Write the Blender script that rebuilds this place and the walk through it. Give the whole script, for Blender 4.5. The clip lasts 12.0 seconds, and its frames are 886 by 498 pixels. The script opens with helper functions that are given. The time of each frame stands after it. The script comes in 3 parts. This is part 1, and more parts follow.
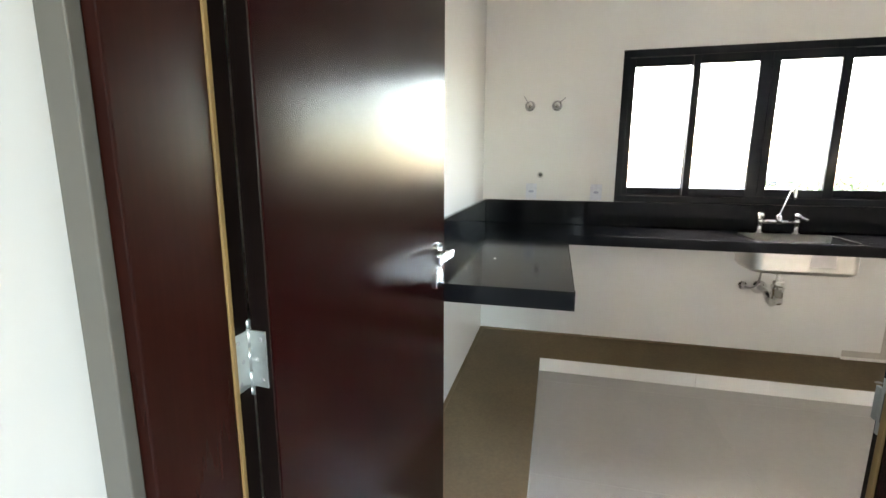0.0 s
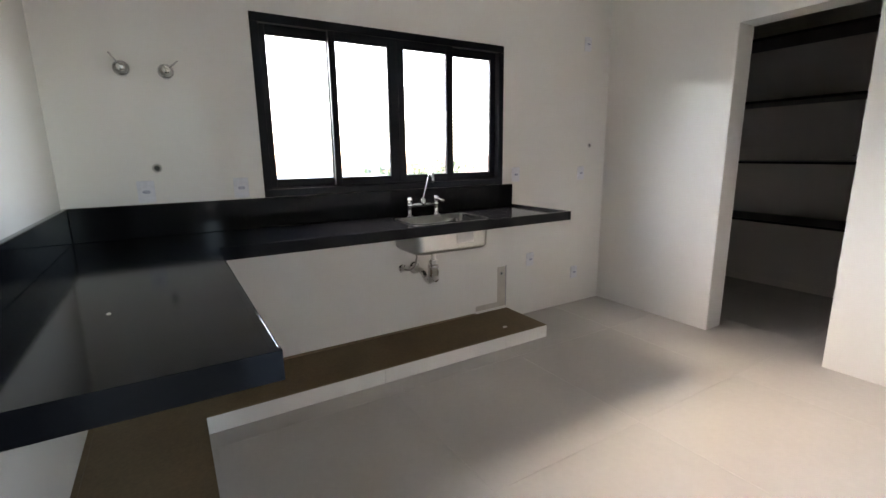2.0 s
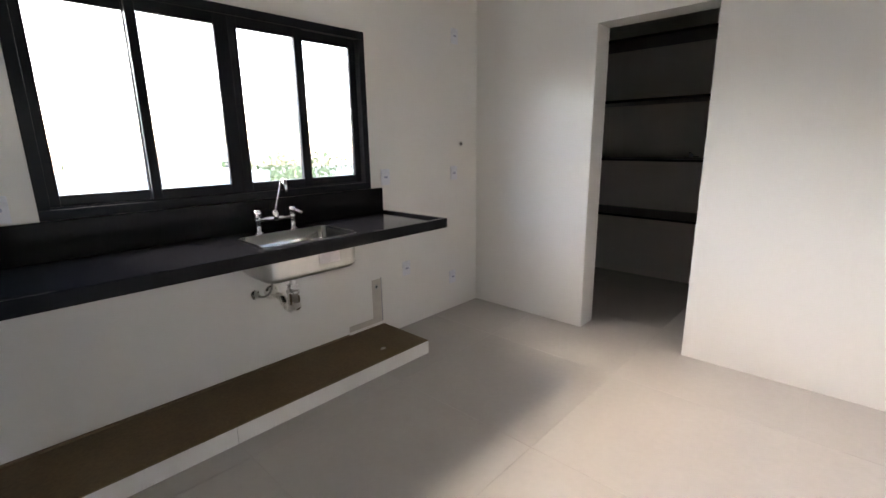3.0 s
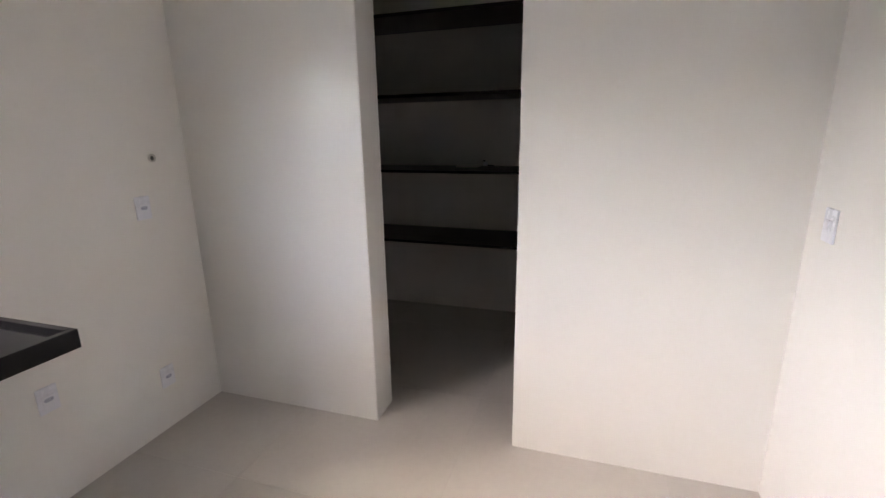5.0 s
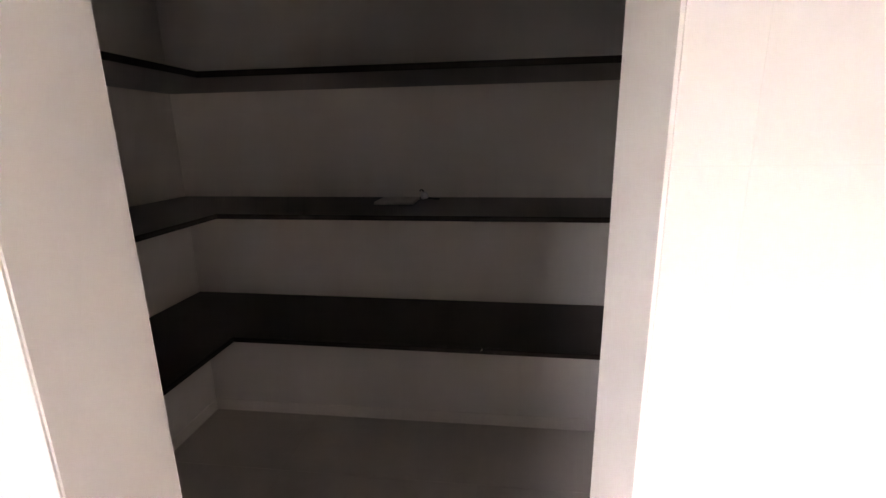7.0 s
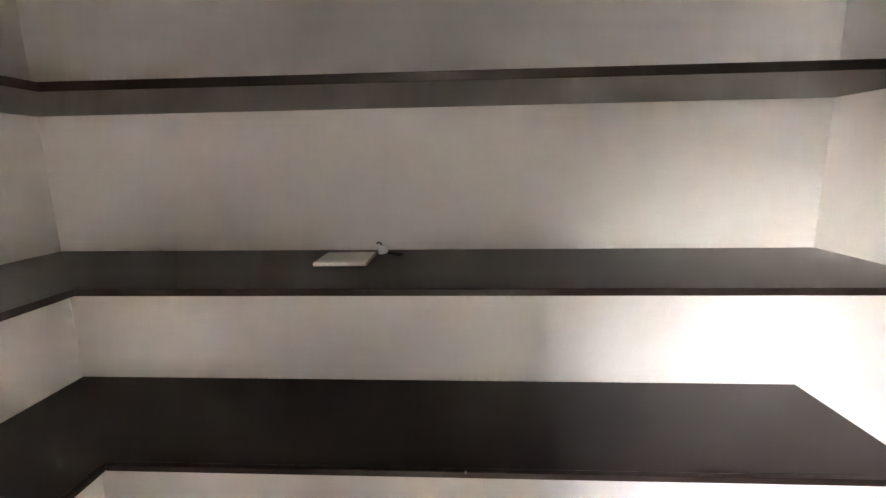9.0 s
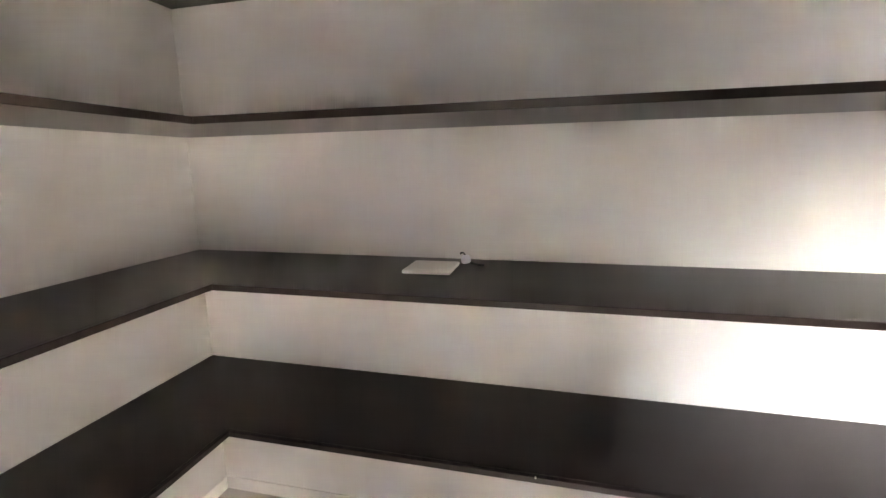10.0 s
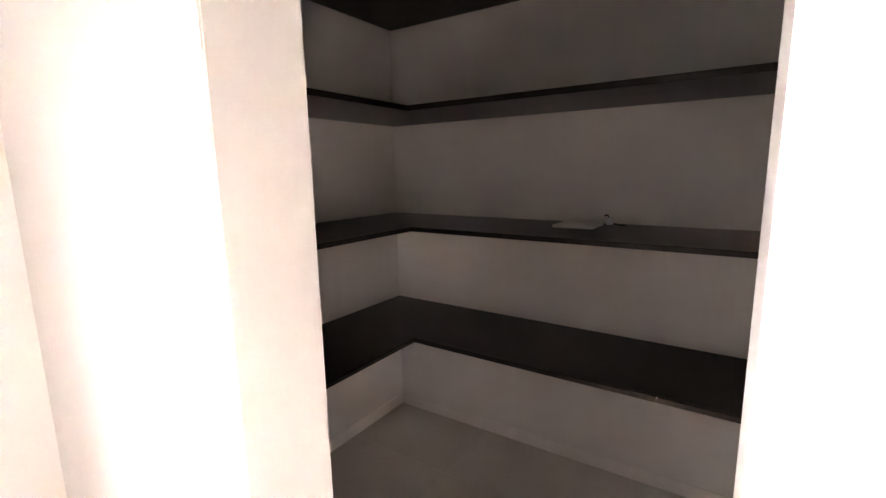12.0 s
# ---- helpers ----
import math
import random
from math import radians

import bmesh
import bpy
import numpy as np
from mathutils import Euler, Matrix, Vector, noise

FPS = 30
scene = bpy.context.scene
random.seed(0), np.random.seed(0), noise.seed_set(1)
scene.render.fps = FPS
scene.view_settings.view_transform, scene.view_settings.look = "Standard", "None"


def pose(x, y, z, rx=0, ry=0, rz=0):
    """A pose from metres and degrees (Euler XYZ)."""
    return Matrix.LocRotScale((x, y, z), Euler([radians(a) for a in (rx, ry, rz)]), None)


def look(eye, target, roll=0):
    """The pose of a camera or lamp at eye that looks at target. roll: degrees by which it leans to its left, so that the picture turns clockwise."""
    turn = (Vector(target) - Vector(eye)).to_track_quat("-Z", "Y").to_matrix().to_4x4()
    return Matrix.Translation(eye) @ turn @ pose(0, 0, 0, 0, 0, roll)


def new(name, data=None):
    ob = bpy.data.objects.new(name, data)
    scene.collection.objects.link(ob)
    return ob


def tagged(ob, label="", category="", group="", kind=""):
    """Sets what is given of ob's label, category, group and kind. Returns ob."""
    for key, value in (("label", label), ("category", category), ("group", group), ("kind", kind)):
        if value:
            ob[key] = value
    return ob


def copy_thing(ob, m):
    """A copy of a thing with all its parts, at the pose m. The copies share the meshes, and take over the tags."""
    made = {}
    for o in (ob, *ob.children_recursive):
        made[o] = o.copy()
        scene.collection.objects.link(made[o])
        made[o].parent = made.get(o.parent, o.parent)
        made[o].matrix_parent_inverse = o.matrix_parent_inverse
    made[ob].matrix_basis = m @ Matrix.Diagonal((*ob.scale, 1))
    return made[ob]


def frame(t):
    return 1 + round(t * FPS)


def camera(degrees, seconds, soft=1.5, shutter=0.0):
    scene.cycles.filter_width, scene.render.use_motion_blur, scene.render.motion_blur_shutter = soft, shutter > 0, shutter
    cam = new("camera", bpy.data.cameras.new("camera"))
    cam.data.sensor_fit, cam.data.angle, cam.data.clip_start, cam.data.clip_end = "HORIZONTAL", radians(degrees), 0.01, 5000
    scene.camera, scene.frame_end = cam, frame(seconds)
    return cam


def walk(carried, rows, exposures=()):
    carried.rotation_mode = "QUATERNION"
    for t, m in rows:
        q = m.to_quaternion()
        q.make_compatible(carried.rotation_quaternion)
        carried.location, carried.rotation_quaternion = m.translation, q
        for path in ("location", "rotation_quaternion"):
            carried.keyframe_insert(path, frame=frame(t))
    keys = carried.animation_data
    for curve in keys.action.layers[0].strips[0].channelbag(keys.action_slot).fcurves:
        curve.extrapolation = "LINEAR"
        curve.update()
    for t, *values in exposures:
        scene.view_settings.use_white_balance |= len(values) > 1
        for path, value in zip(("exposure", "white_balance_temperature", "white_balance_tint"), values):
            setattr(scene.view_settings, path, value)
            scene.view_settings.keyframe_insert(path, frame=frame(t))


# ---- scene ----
cam = camera(88.8, 12.0)
PATH = [
    (0, (0.518, -3.263, 1.31), (0.044, -1.356, 0.942), 0.2),
    (0.5, (0.437, -3.101, 1.281), (0.471, -1.136, 0.911), -0.2),
    (1, (0.414, -2.915, 1.271), (0.817, -0.993, 0.893), -0.5),
    (1.5, (0.416, -2.787, 1.266), (1.133, -0.962, 0.878), -0.7),
    (2, (0.431, -2.686, 1.285), (1.445, -1.01, 0.878), -0.8),
    (2.5, (0.545, -2.6, 1.321), (1.79, -1.098, 0.885), -0.8),
    (2.7, (0.601, -2.53, 1.333), (1.919, -1.093, 0.889), -0.8),
    (4.3, (1.336, -2.124, 1.421), (3.103, -1.324, 0.93), -1.0),
    (4.5, (1.488, -2.091, 1.426), (3.289, -1.373, 0.934), -0.9),
    (5, (1.838, -1.967, 1.433), (3.685, -1.378, 0.942), -0.9),
    (5.5, (2.165, -1.851, 1.45), (4.054, -1.411, 0.963), -0.9),
    (6, (2.59, -1.783, 1.405), (4.496, -1.397, 0.937), -0.9),
    (6.5, (2.96, -1.665, 1.396), (4.882, -1.346, 0.947), -1.2),
    (7, (3.266, -1.558, 1.46), (5.192, -1.314, 0.982), -1.0),
    (7.2, (3.375, -1.538, 1.462), (5.304, -1.31, 0.984), -1.2),
    (7.5, (3.517, -1.519, 1.491), (5.455, -1.318, 1.037), -1.1),
    (9.3, (3.757, -1.496, 1.498), (5.722, -1.412, 1.126), -1.1),
    (9.5, (3.74, -1.494, 1.511), (5.698, -1.339, 1.132), -1.1),
    (10, (3.68, -1.53, 1.548), (5.589, -1.06, 1.182), -1.1),
    (10.5, (3.608, -1.548, 1.539), (5.453, -0.858, 1.193), -0.9),
    (11, (3.462, -1.61, 1.466), (5.277, -0.84, 1.128), -0.8),
    (11.5, (3.337, -1.665, 1.436), (5.118, -0.82, 1.101), -0.9),
    (12, (3.295, -1.684, 1.432), (4.938, -0.596, 1.091), -1.0),
]
walk(cam, [(t, look(eye, target, roll)) for t, eye, target, roll in PATH],
     [(0.0, 6.3, 8750, 7), (0.5, 6.25, 8300, -2), (1.0, 6.0, 8150, 0), (1.5, 5.7, 8200, 8), (2.5, 5.38, 8050, 11), (4.5, 5.42, 8050, 14), (5.5, 5.4, 8100, 15), (6.0, 5.35, 8150, 15), (6.5, 5.5, 8400, 16), (7.0, 6.55, 8850, 23), (7.5, 8.7, 8800, 22),
      (9.5, 9.3, 8700, 16), (10.0, 9.65, 8600, 16), (10.5, 9.95, 8600, 16), (11.0, 9.85, 8800, 19), (11.5, 8.9, 9100, 22), (12.0, 7.65, 9000, 23)])


# ---- world, sun, exposure ----
SUN_ELEV, SUN_AZ = 47.0, 332.0
world = bpy.data.worlds.new("sky")
scene.world = world
world.use_nodes = True
wn = world.node_tree
sky = wn.nodes.new("ShaderNodeTexSky")
sky.sky_type = "NISHITA"
sky.sun_disc = False
sky.sun_elevation = radians(SUN_ELEV)
sky.sun_rotation = radians(SUN_AZ)
sky.dust_density = 1.6
sky.air_density = 0.8
wn.links.new(sky.outputs[0], wn.nodes["Background"].inputs[0])
wn.nodes["Background"].inputs[1].default_value = 0.10
sun = new("sun", bpy.data.lights.new("sun", "SUN"))
sun.data.energy = 0.10
sun.data.angle = radians(20)
sun.data.color = (0.97, 0.99, 1.0)
sa, se = radians(SUN_AZ), radians(SUN_ELEV)
sun.matrix_world = look((math.sin(sa) * math.cos(se) * 50, math.cos(sa) * math.cos(se) * 50, math.sin(se) * 50), (0, 0, 0))


def opening_guide(x0, x1, z0, z1, y, turn):
    """Guides the sampling of the sky through a window opening; gives no light of its own."""
    a = new("sky_portal", bpy.data.lights.new("sky_portal", "AREA"))
    a.data.shape = "RECTANGLE"
    a.data.size, a.data.size_y = x1 - x0, z1 - z0
    a.data.cycles.is_portal = True
    a.matrix_world = pose((x0 + x1) / 2, y, (z0 + z1) / 2, turn)


opening_guide(0.897, 2.574, 1.0665, 2.027, 0.19, -90)
opening_guide(1.0, 4.4, 0.4, 2.3, -6.42, 90)


# ---- materials ----
def material(name, color, rough, metal=0.0, vary=0.06, scale=3.0, fine=0.03, fine_scale=60.0, bump=0.0, bump_scale=80.0, rough_vary=0.05, stretch=(1, 1, 1), coat=0.0, per_object=0.0, ior=1.5, bump_dist=0.002):
    m = bpy.data.materials.new(name)
    m.use_nodes = True
    nt = m.node_tree
    b = nt.nodes["Principled BSDF"]
    b.inputs["Metallic"].default_value = metal
    b.inputs["IOR"].default_value = ior
    if coat:
        b.inputs["Coat Weight"].default_value = coat
        b.inputs["Coat Roughness"].default_value = 0.08
    tc = nt.nodes.new("ShaderNodeTexCoord")
    mp = nt.nodes.new("ShaderNodeMapping")
    mp.inputs["Scale"].default_value = stretch
    nt.links.new(tc.outputs["Object"], mp.inputs[0])
    n1 = nt.nodes.new("ShaderNodeTexNoise")
    n1.inputs["Scale"].default_value = scale
    n1.inputs["Detail"].default_value = 5
    n2 = nt.nodes.new("ShaderNodeTexNoise")
    n2.inputs["Scale"].default_value = fine_scale
    n2.inputs["Detail"].default_value = 3
    nt.links.new(mp.outputs[0], n1.inputs[0])
    nt.links.new(mp.outputs[0], n2.inputs[0])

    def ranged(src, lo, hi):
        r = nt.nodes.new("ShaderNodeMapRange")
        r.inputs["From Min"].default_value, r.inputs["From Max"].default_value = 0.25, 0.75
        r.inputs["To Min"].default_value, r.inputs["To Max"].default_value = lo, hi
        nt.links.new(src, r.inputs["Value"])
        return r.outputs[0]

    def product(a, c):
        q = nt.nodes.new("ShaderNodeMath")
        q.operation = "MULTIPLY"
        nt.links.new(a, q.inputs[0])
        nt.links.new(c, q.inputs[1])
        return q.outputs[0]

    f = product(ranged(n1.outputs[0], 1 - vary, 1 + vary), ranged(n2.outputs[0], 1 - fine, 1 + fine))
    if per_object:
        oi = nt.nodes.new("ShaderNodeObjectInfo")
        r = nt.nodes.new("ShaderNodeMapRange")
        r.inputs["To Min"].default_value, r.inputs["To Max"].default_value = 1 - per_object, 1 + per_object
        nt.links.new(oi.outputs["Random"], r.inputs["Value"])
        f = product(f, r.outputs[0])
    vm = nt.nodes.new("ShaderNodeVectorMath")
    vm.operation = "SCALE"
    vm.inputs[0].default_value = color
    nt.links.new(f, vm.inputs["Scale"])
    nt.links.new(vm.outputs[0], b.inputs["Base Color"])
    nt.links.new(ranged(n1.outputs[0], max(0.0, rough - rough_vary), rough + rough_vary), b.inputs["Roughness"])
    if bump:
        n3 = nt.nodes.new("ShaderNodeTexNoise")
        n3.inputs["Scale"].default_value = bump_scale
        n3.inputs["Detail"].default_value = 4
        nt.links.new(mp.outputs[0], n3.inputs[0])
        bp = nt.nodes.new("ShaderNodeBump")
        bp.inputs["Strength"].default_value = bump
        bp.inputs["Distance"].default_value = bump_dist
        nt.links.new(n3.outputs[0], bp.inputs["Height"])
        nt.links.new(bp.outputs[0], b.inputs["Normal"])
    return m


def plain(name, color, rough):
    """An even glazed or painted coat."""
    m = bpy.data.materials.new(name)
    m.use_nodes = True
    b = m.node_tree.nodes["Principled BSDF"]
    b.inputs["Base Color"].default_value = (*color, 1)
    b.inputs["Roughness"].default_value = rough
    return m


def wood(name, dark, light, rough, coat, grain=(14, 14, 0.7)):
    """Lacquered veneer with upright grain."""
    m = material(name, dark, rough, coat=coat, vary=0.03, scale=2.0, stretch=grain, fine=0.0, rough_vary=0.0)
    nt = m.node_tree
    b = nt.nodes["Principled BSDF"]
    src = b.inputs["Base Color"].links[0].from_socket
    tc = nt.nodes.new("ShaderNodeTexCoord")
    mp = nt.nodes.new("ShaderNodeMapping")
    mp.inputs["Scale"].default_value = (30, 30, 0.8)
    w = nt.nodes.new("ShaderNodeTexNoise")
    w.inputs["Scale"].default_value = 4
    w.inputs["Detail"].default_value = 8
    w.inputs["Distortion"].default_value = 0.6
    nt.links.new(tc.outputs["Object"], mp.inputs[0])
    nt.links.new(mp.outputs[0], w.inputs[0])
    mix = nt.nodes.new("ShaderNodeMix")
    mix.data_type = "RGBA"
    r = nt.nodes.new("ShaderNodeMapRange")
    r.inputs["From Min"].default_value, r.inputs["From Max"].default_value = 0.4, 0.75
    nt.links.new(w.outputs[0], r.inputs["Value"])
    nt.links.new(r.outputs[0], mix.inputs[0])
    nt.links.new(src, mix.inputs[6])
    mix.inputs[7].default_value = (*light, 1)
    nt.links.new(mix.outputs[2], b.inputs["Base Color"])
    b.inputs["IOR"].default_value = 1.19
    return m


M_TILE = plain("white_wall_tile", (0.79, 0.770, 0.742), 0.225)
M_PAINT = plain("white_wall_paint", (0.62, 0.595, 0.570), 0.5)
M_CEIL = material("ceiling_paint", (0.78, 0.76, 0.73), 0.7, vary=0.02, scale=1.0, bump=0.1, bump_scale=120)
M_PORC = material("floor_porcelain", (0.54, 0.506, 0.475), 0.095, vary=0.05, scale=1.6, fine=0.02, fine_scale=30, rough_vary=0.03, per_object=0.02)
M_GROUT = material("grout", (0.50, 0.46, 0.42), 0.85, vary=0.1, scale=8)
M_CEMENT = material("brown_cement", (0.185, 0.128, 0.070), 0.85, vary=0.16, scale=3, fine=0.12, fine_scale=70, bump=0.35, bump_scale=90)
M_GRANITE = material("black_granite", (0.0050, 0.0052, 0.0066), 0.105, vary=0.08, scale=3, fine=0.05, fine_scale=220, rough_vary=0.0, ior=1.22)
M_SHELF = material("dark_brown_granite", (0.017, 0.0112, 0.0100), 0.31, vary=0.06, scale=2.5, fine=0.04, fine_scale=220, rough_vary=0.0, ior=1.28)
M_DOOR = wood("dark_red_veneer", (0.0088, 0.0013, 0.0011), (0.0110, 0.0017, 0.0014), 0.195, 0.0)
# Near black: the shade of the door gap is put into this wood.
M_EDGESHADE = wood("shaded_door_edge_wood", (0.004, 0.002, 0.0018), (0.005, 0.0025, 0.002), 0.45, 0.0)
M_FRAMEWOOD = wood("frame_red_wood", (0.014, 0.0032, 0.0022), (0.018, 0.0042, 0.003), 0.25, 0.0)
M_RAW = material("raw_yellow_wood", (0.185, 0.108, 0.038), 0.6, vary=0.15, scale=5, stretch=(20, 20, 1), fine=0.1)
M_STRIP = material("grey_casing_paint", (0.085, 0.076, 0.065), 0.5, vary=0.06, scale=4, fine=0.03)
M_ALU = material("dark_window_aluminium", (0.006, 0.007, 0.011), 0.42, vary=0.1, scale=5, rough_vary=0.06, ior=1.3)
M_CHROME = material("chrome", (0.56, 0.56, 0.57), 0.08, metal=1.0, vary=0.03, scale=20)
M_STEEL = material("brushed_steel", (0.46, 0.445, 0.42), 0.33, metal=1.0, vary=0.03, scale=4, fine=0.02, fine_scale=40, rough_vary=0.0)
# Sink steel again, glossier and darkened: the dim inside is in the colour.
M_BASIN = material("darkened_basin_steel", (0.24, 0.245, 0.24), 0.14, metal=1.0, vary=0.03, scale=4, fine=0.02, fine_scale=40, rough_vary=0.0)
M_SATIN = material("satin_chrome", (0.74, 0.72, 0.69), 0.28, metal=1.0, vary=0.03, scale=20)
M_ZINC = material("galvanised_hinge_steel", (0.40, 0.42, 0.41), 0.38, metal=0.85, vary=0.12, scale=30, rough_vary=0.1)
M_PLASTIC = material("white_plastic", (0.70, 0.71, 0.765), 0.28, vary=0.02, scale=6)
M_DARKPL = material("dark_plastic", (0.03, 0.03, 0.032), 0.45, vary=0.1, scale=20)
M_SOCKET = material("blue_grey_socket", (0.40, 0.42, 0.52), 0.4, vary=0.1, scale=20)
M_GREYPL = material("grey_plastic_slot", (0.30, 0.30, 0.31), 0.5, vary=0.1, scale=20)
M_PATCH = material("bare_mortar", (0.50, 0.46, 0.41), 0.9, vary=0.12, scale=9, bump=0.4, bump_scale=80)
M_LABEL = material("pale_paper_label", (0.62, 0.58, 0.58), 0.6, vary=0.05, scale=20)
M_HOSE = material("braided_hose", (0.40, 0.39, 0.37), 0.45, metal=0.7, vary=0.3, scale=120)
M_FOAM = material("off_white_board", (0.72, 0.69, 0.66), 0.6, vary=0.04, scale=20, bump=0.1)
M_TRIMW = material("white_edge_trim", (0.82, 0.81, 0.79), 0.35, vary=0.02)
M_SKIRT = material("pale_skirting_porcelain", (0.66, 0.625, 0.595), 0.35, vary=0.02, scale=3)
M_EARTH = material("pale_dry_ground", (0.20, 0.19, 0.165), 0.95, vary=0.2, scale=0.06, fine=0.12, fine_scale=1.5)
M_RENDER = material("pale_house_render", (0.45, 0.445, 0.435), 0.85, vary=0.06, scale=0.5, fine=0.04, per_object=0.06)
M_CLAY = material("clay_roof_tile", (0.42, 0.24, 0.16), 0.85, vary=0.15, scale=1.5, fine=0.12)
M_HGLASS = material("dark_house_window", (0.05, 0.055, 0.06), 0.15, vary=0.2, scale=2)
M_BARK = material("bark", (0.12, 0.09, 0.065), 0.9, vary=0.2, scale=8, bump=0.4)
M_LEAF = material("leaf_green", (0.085, 0.115, 0.045), 0.6, vary=0.35, scale=1.2, fine=0.25, fine_scale=6, per_object=0.12)

M_GLASS = bpy.data.materials.new("window_glass")
M_GLASS.use_nodes = True
_g = M_GLASS.node_tree.nodes["Principled BSDF"]
_g.inputs["Base Color"].default_value = (0.97, 0.985, 0.98, 1)
_g.inputs["Transmission Weight"].default_value = 1.0
_g.inputs["Roughness"].default_value = 0.0
_g.inputs["IOR"].default_value = 1.45


# ---- mesh helpers ----
def link(name, bm, mat, parent=None, label="", smooth=False):
    me = bpy.data.meshes.new(name)
    bm.normal_update()
    bm.to_mesh(me)
    bm.free()
    if smooth:
        for p in me.polygons:
            p.use_smooth = True
    me.materials.append(mat)
    ob = new(name, me)
    if parent:
        ob.parent = parent
    if label:
        ob["label"] = label
    return ob


def part(name, bm, mat, parent, label="", smooth=False):
    return link(name, bm, mat, parent, label, smooth)


def thing(name, label, category, group="", at=(0, 0, 0)):
    e = new(name)
    e.location = at
    return tagged(e, label, category, group)


def setting(name, label, category):
    e = new(name)
    return tagged(e, label, category, kind="structure")


def add_box(bm, lo, hi, bevel=0.0, seg=2, m=None):
    r = bmesh.ops.create_cube(bm, size=1.0)
    vs = r["verts"]
    for v in vs:
        v.co = Vector([lo[i] + (v.co[i] + 0.5) * (hi[i] - lo[i]) for i in range(3)])
    if m is not None:
        bmesh.ops.transform(bm, matrix=m, verts=vs)
    if bevel:
        es = list({e for v in vs for e in v.link_edges})
        bmesh.ops.bevel(bm, geom=es, offset=bevel, segments=seg, affect="EDGES", profile=0.5)
    return bm


def box(lo, hi, bevel=0.0, seg=2, m=None):
    return add_box(bmesh.new(), lo, hi, bevel, seg, m)


def add_cyl(bm, p0, p1, r0, r1=None, seg=20, caps=True):
    r1 = r0 if r1 is None else r1
    p0, p1 = Vector(p0), Vector(p1)
    d = p1 - p0
    m = Matrix.Translation((p0 + p1) / 2) @ d.to_track_quat("Z", "Y").to_matrix().to_4x4()
    bmesh.ops.create_cone(bm, cap_ends=caps, segments=seg, radius1=r0, radius2=r1, depth=d.length, matrix=m)
    return bm


def cyl(p0, p1, r0, r1=None, seg=20):
    return add_cyl(bmesh.new(), p0, p1, r0, r1, seg)


def lathe(profile, p0, axis, seg=24):
    """Turns (radius, along) pairs about an axis from p0."""
    bm = bmesh.new()
    m = Matrix.Translation(p0) @ Vector(axis).to_track_quat("Z", "Y").to_matrix().to_4x4()
    rings = []
    for r, z in profile:
        rings.append([bm.verts.new(m @ Vector((r * math.cos(2 * math.pi * i / seg), r * math.sin(2 * math.pi * i / seg), z))) for i in range(seg)])
    for a, c in zip(rings, rings[1:]):
        for i in range(seg):
            bm.faces.new((a[i], a[(i + 1) % seg], c[(i + 1) % seg], c[i]))
    bm.faces.new(list(reversed(rings[0])))
    bm.faces.new(rings[-1])
    return bm


def tube(points, r, seg=12):
    """A round tube swept along points, smoothed between them."""
    pts = [Vector(p) for p in points]
    fine = []
    for i in range(len(pts) - 1):
        a, b_, c, d = pts[max(i - 1, 0)], pts[i], pts[i + 1], pts[min(i + 2, len(pts) - 1)]
        for k in range(6):
            u = k / 6
            fine.append(0.5 * (2 * b_ + (c - a) * u + (2 * a - 5 * b_ + 4 * c - d) * u * u + (3 * b_ - a - 3 * c + d) * u ** 3))
    fine.append(pts[-1])
    bm = bmesh.new()
    rings = []
    for i, p in enumerate(fine):
        t = (fine[min(i + 1, len(fine) - 1)] - fine[max(i - 1, 0)]).normalized()
        q = t.to_track_quat("Z", "Y").to_matrix()
        rings.append([bm.verts.new(p + q @ Vector((r * math.cos(2 * math.pi * k / seg), r * math.sin(2 * math.pi * k / seg), 0))) for k in range(seg)])
    for a, c in zip(rings, rings[1:]):
        for k in range(seg):
            bm.faces.new((a[k], a[(k + 1) % seg], c[(k + 1) % seg], c[k]))
    bm.faces.new(list(reversed(rings[0])))
    bm.faces.new(rings[-1])
    return bm


def prism(outline, z0, z1, bevel=0.0):
    """An outline in plan, raised from z0 to z1."""
    bm = bmesh.new()
    f = bm.faces.new([bm.verts.new((x, y, z0)) for x, y in outline])
    r = bmesh.ops.extrude_face_region(bm, geom=[f])
    bmesh.ops.translate(bm, verts=[v for v in r["geom"] if isinstance(v, bmesh.types.BMVert)], vec=(0, 0, z1 - z0))
    bmesh.ops.recalc_face_normals(bm, faces=bm.faces)
    if bevel:
        bmesh.ops.bevel(bm, geom=list(bm.edges), offset=bevel, segments=2, affect="EDGES", profile=0.5)
    return bm


def rounded(x0, y0, x1, y1, r, n=6):
    out = []
    for cx, cy, a0 in ((x1 - r, y1 - r, 0), (x0 + r, y1 - r, 90), (x0 + r, y0 + r, 180), (x1 - r, y0 + r, 270)):
        for k in range(n + 1):
            a = radians(a0 + 90 * k / n)
            out.append((cx + r * math.cos(a), cy + r * math.sin(a)))
    return out


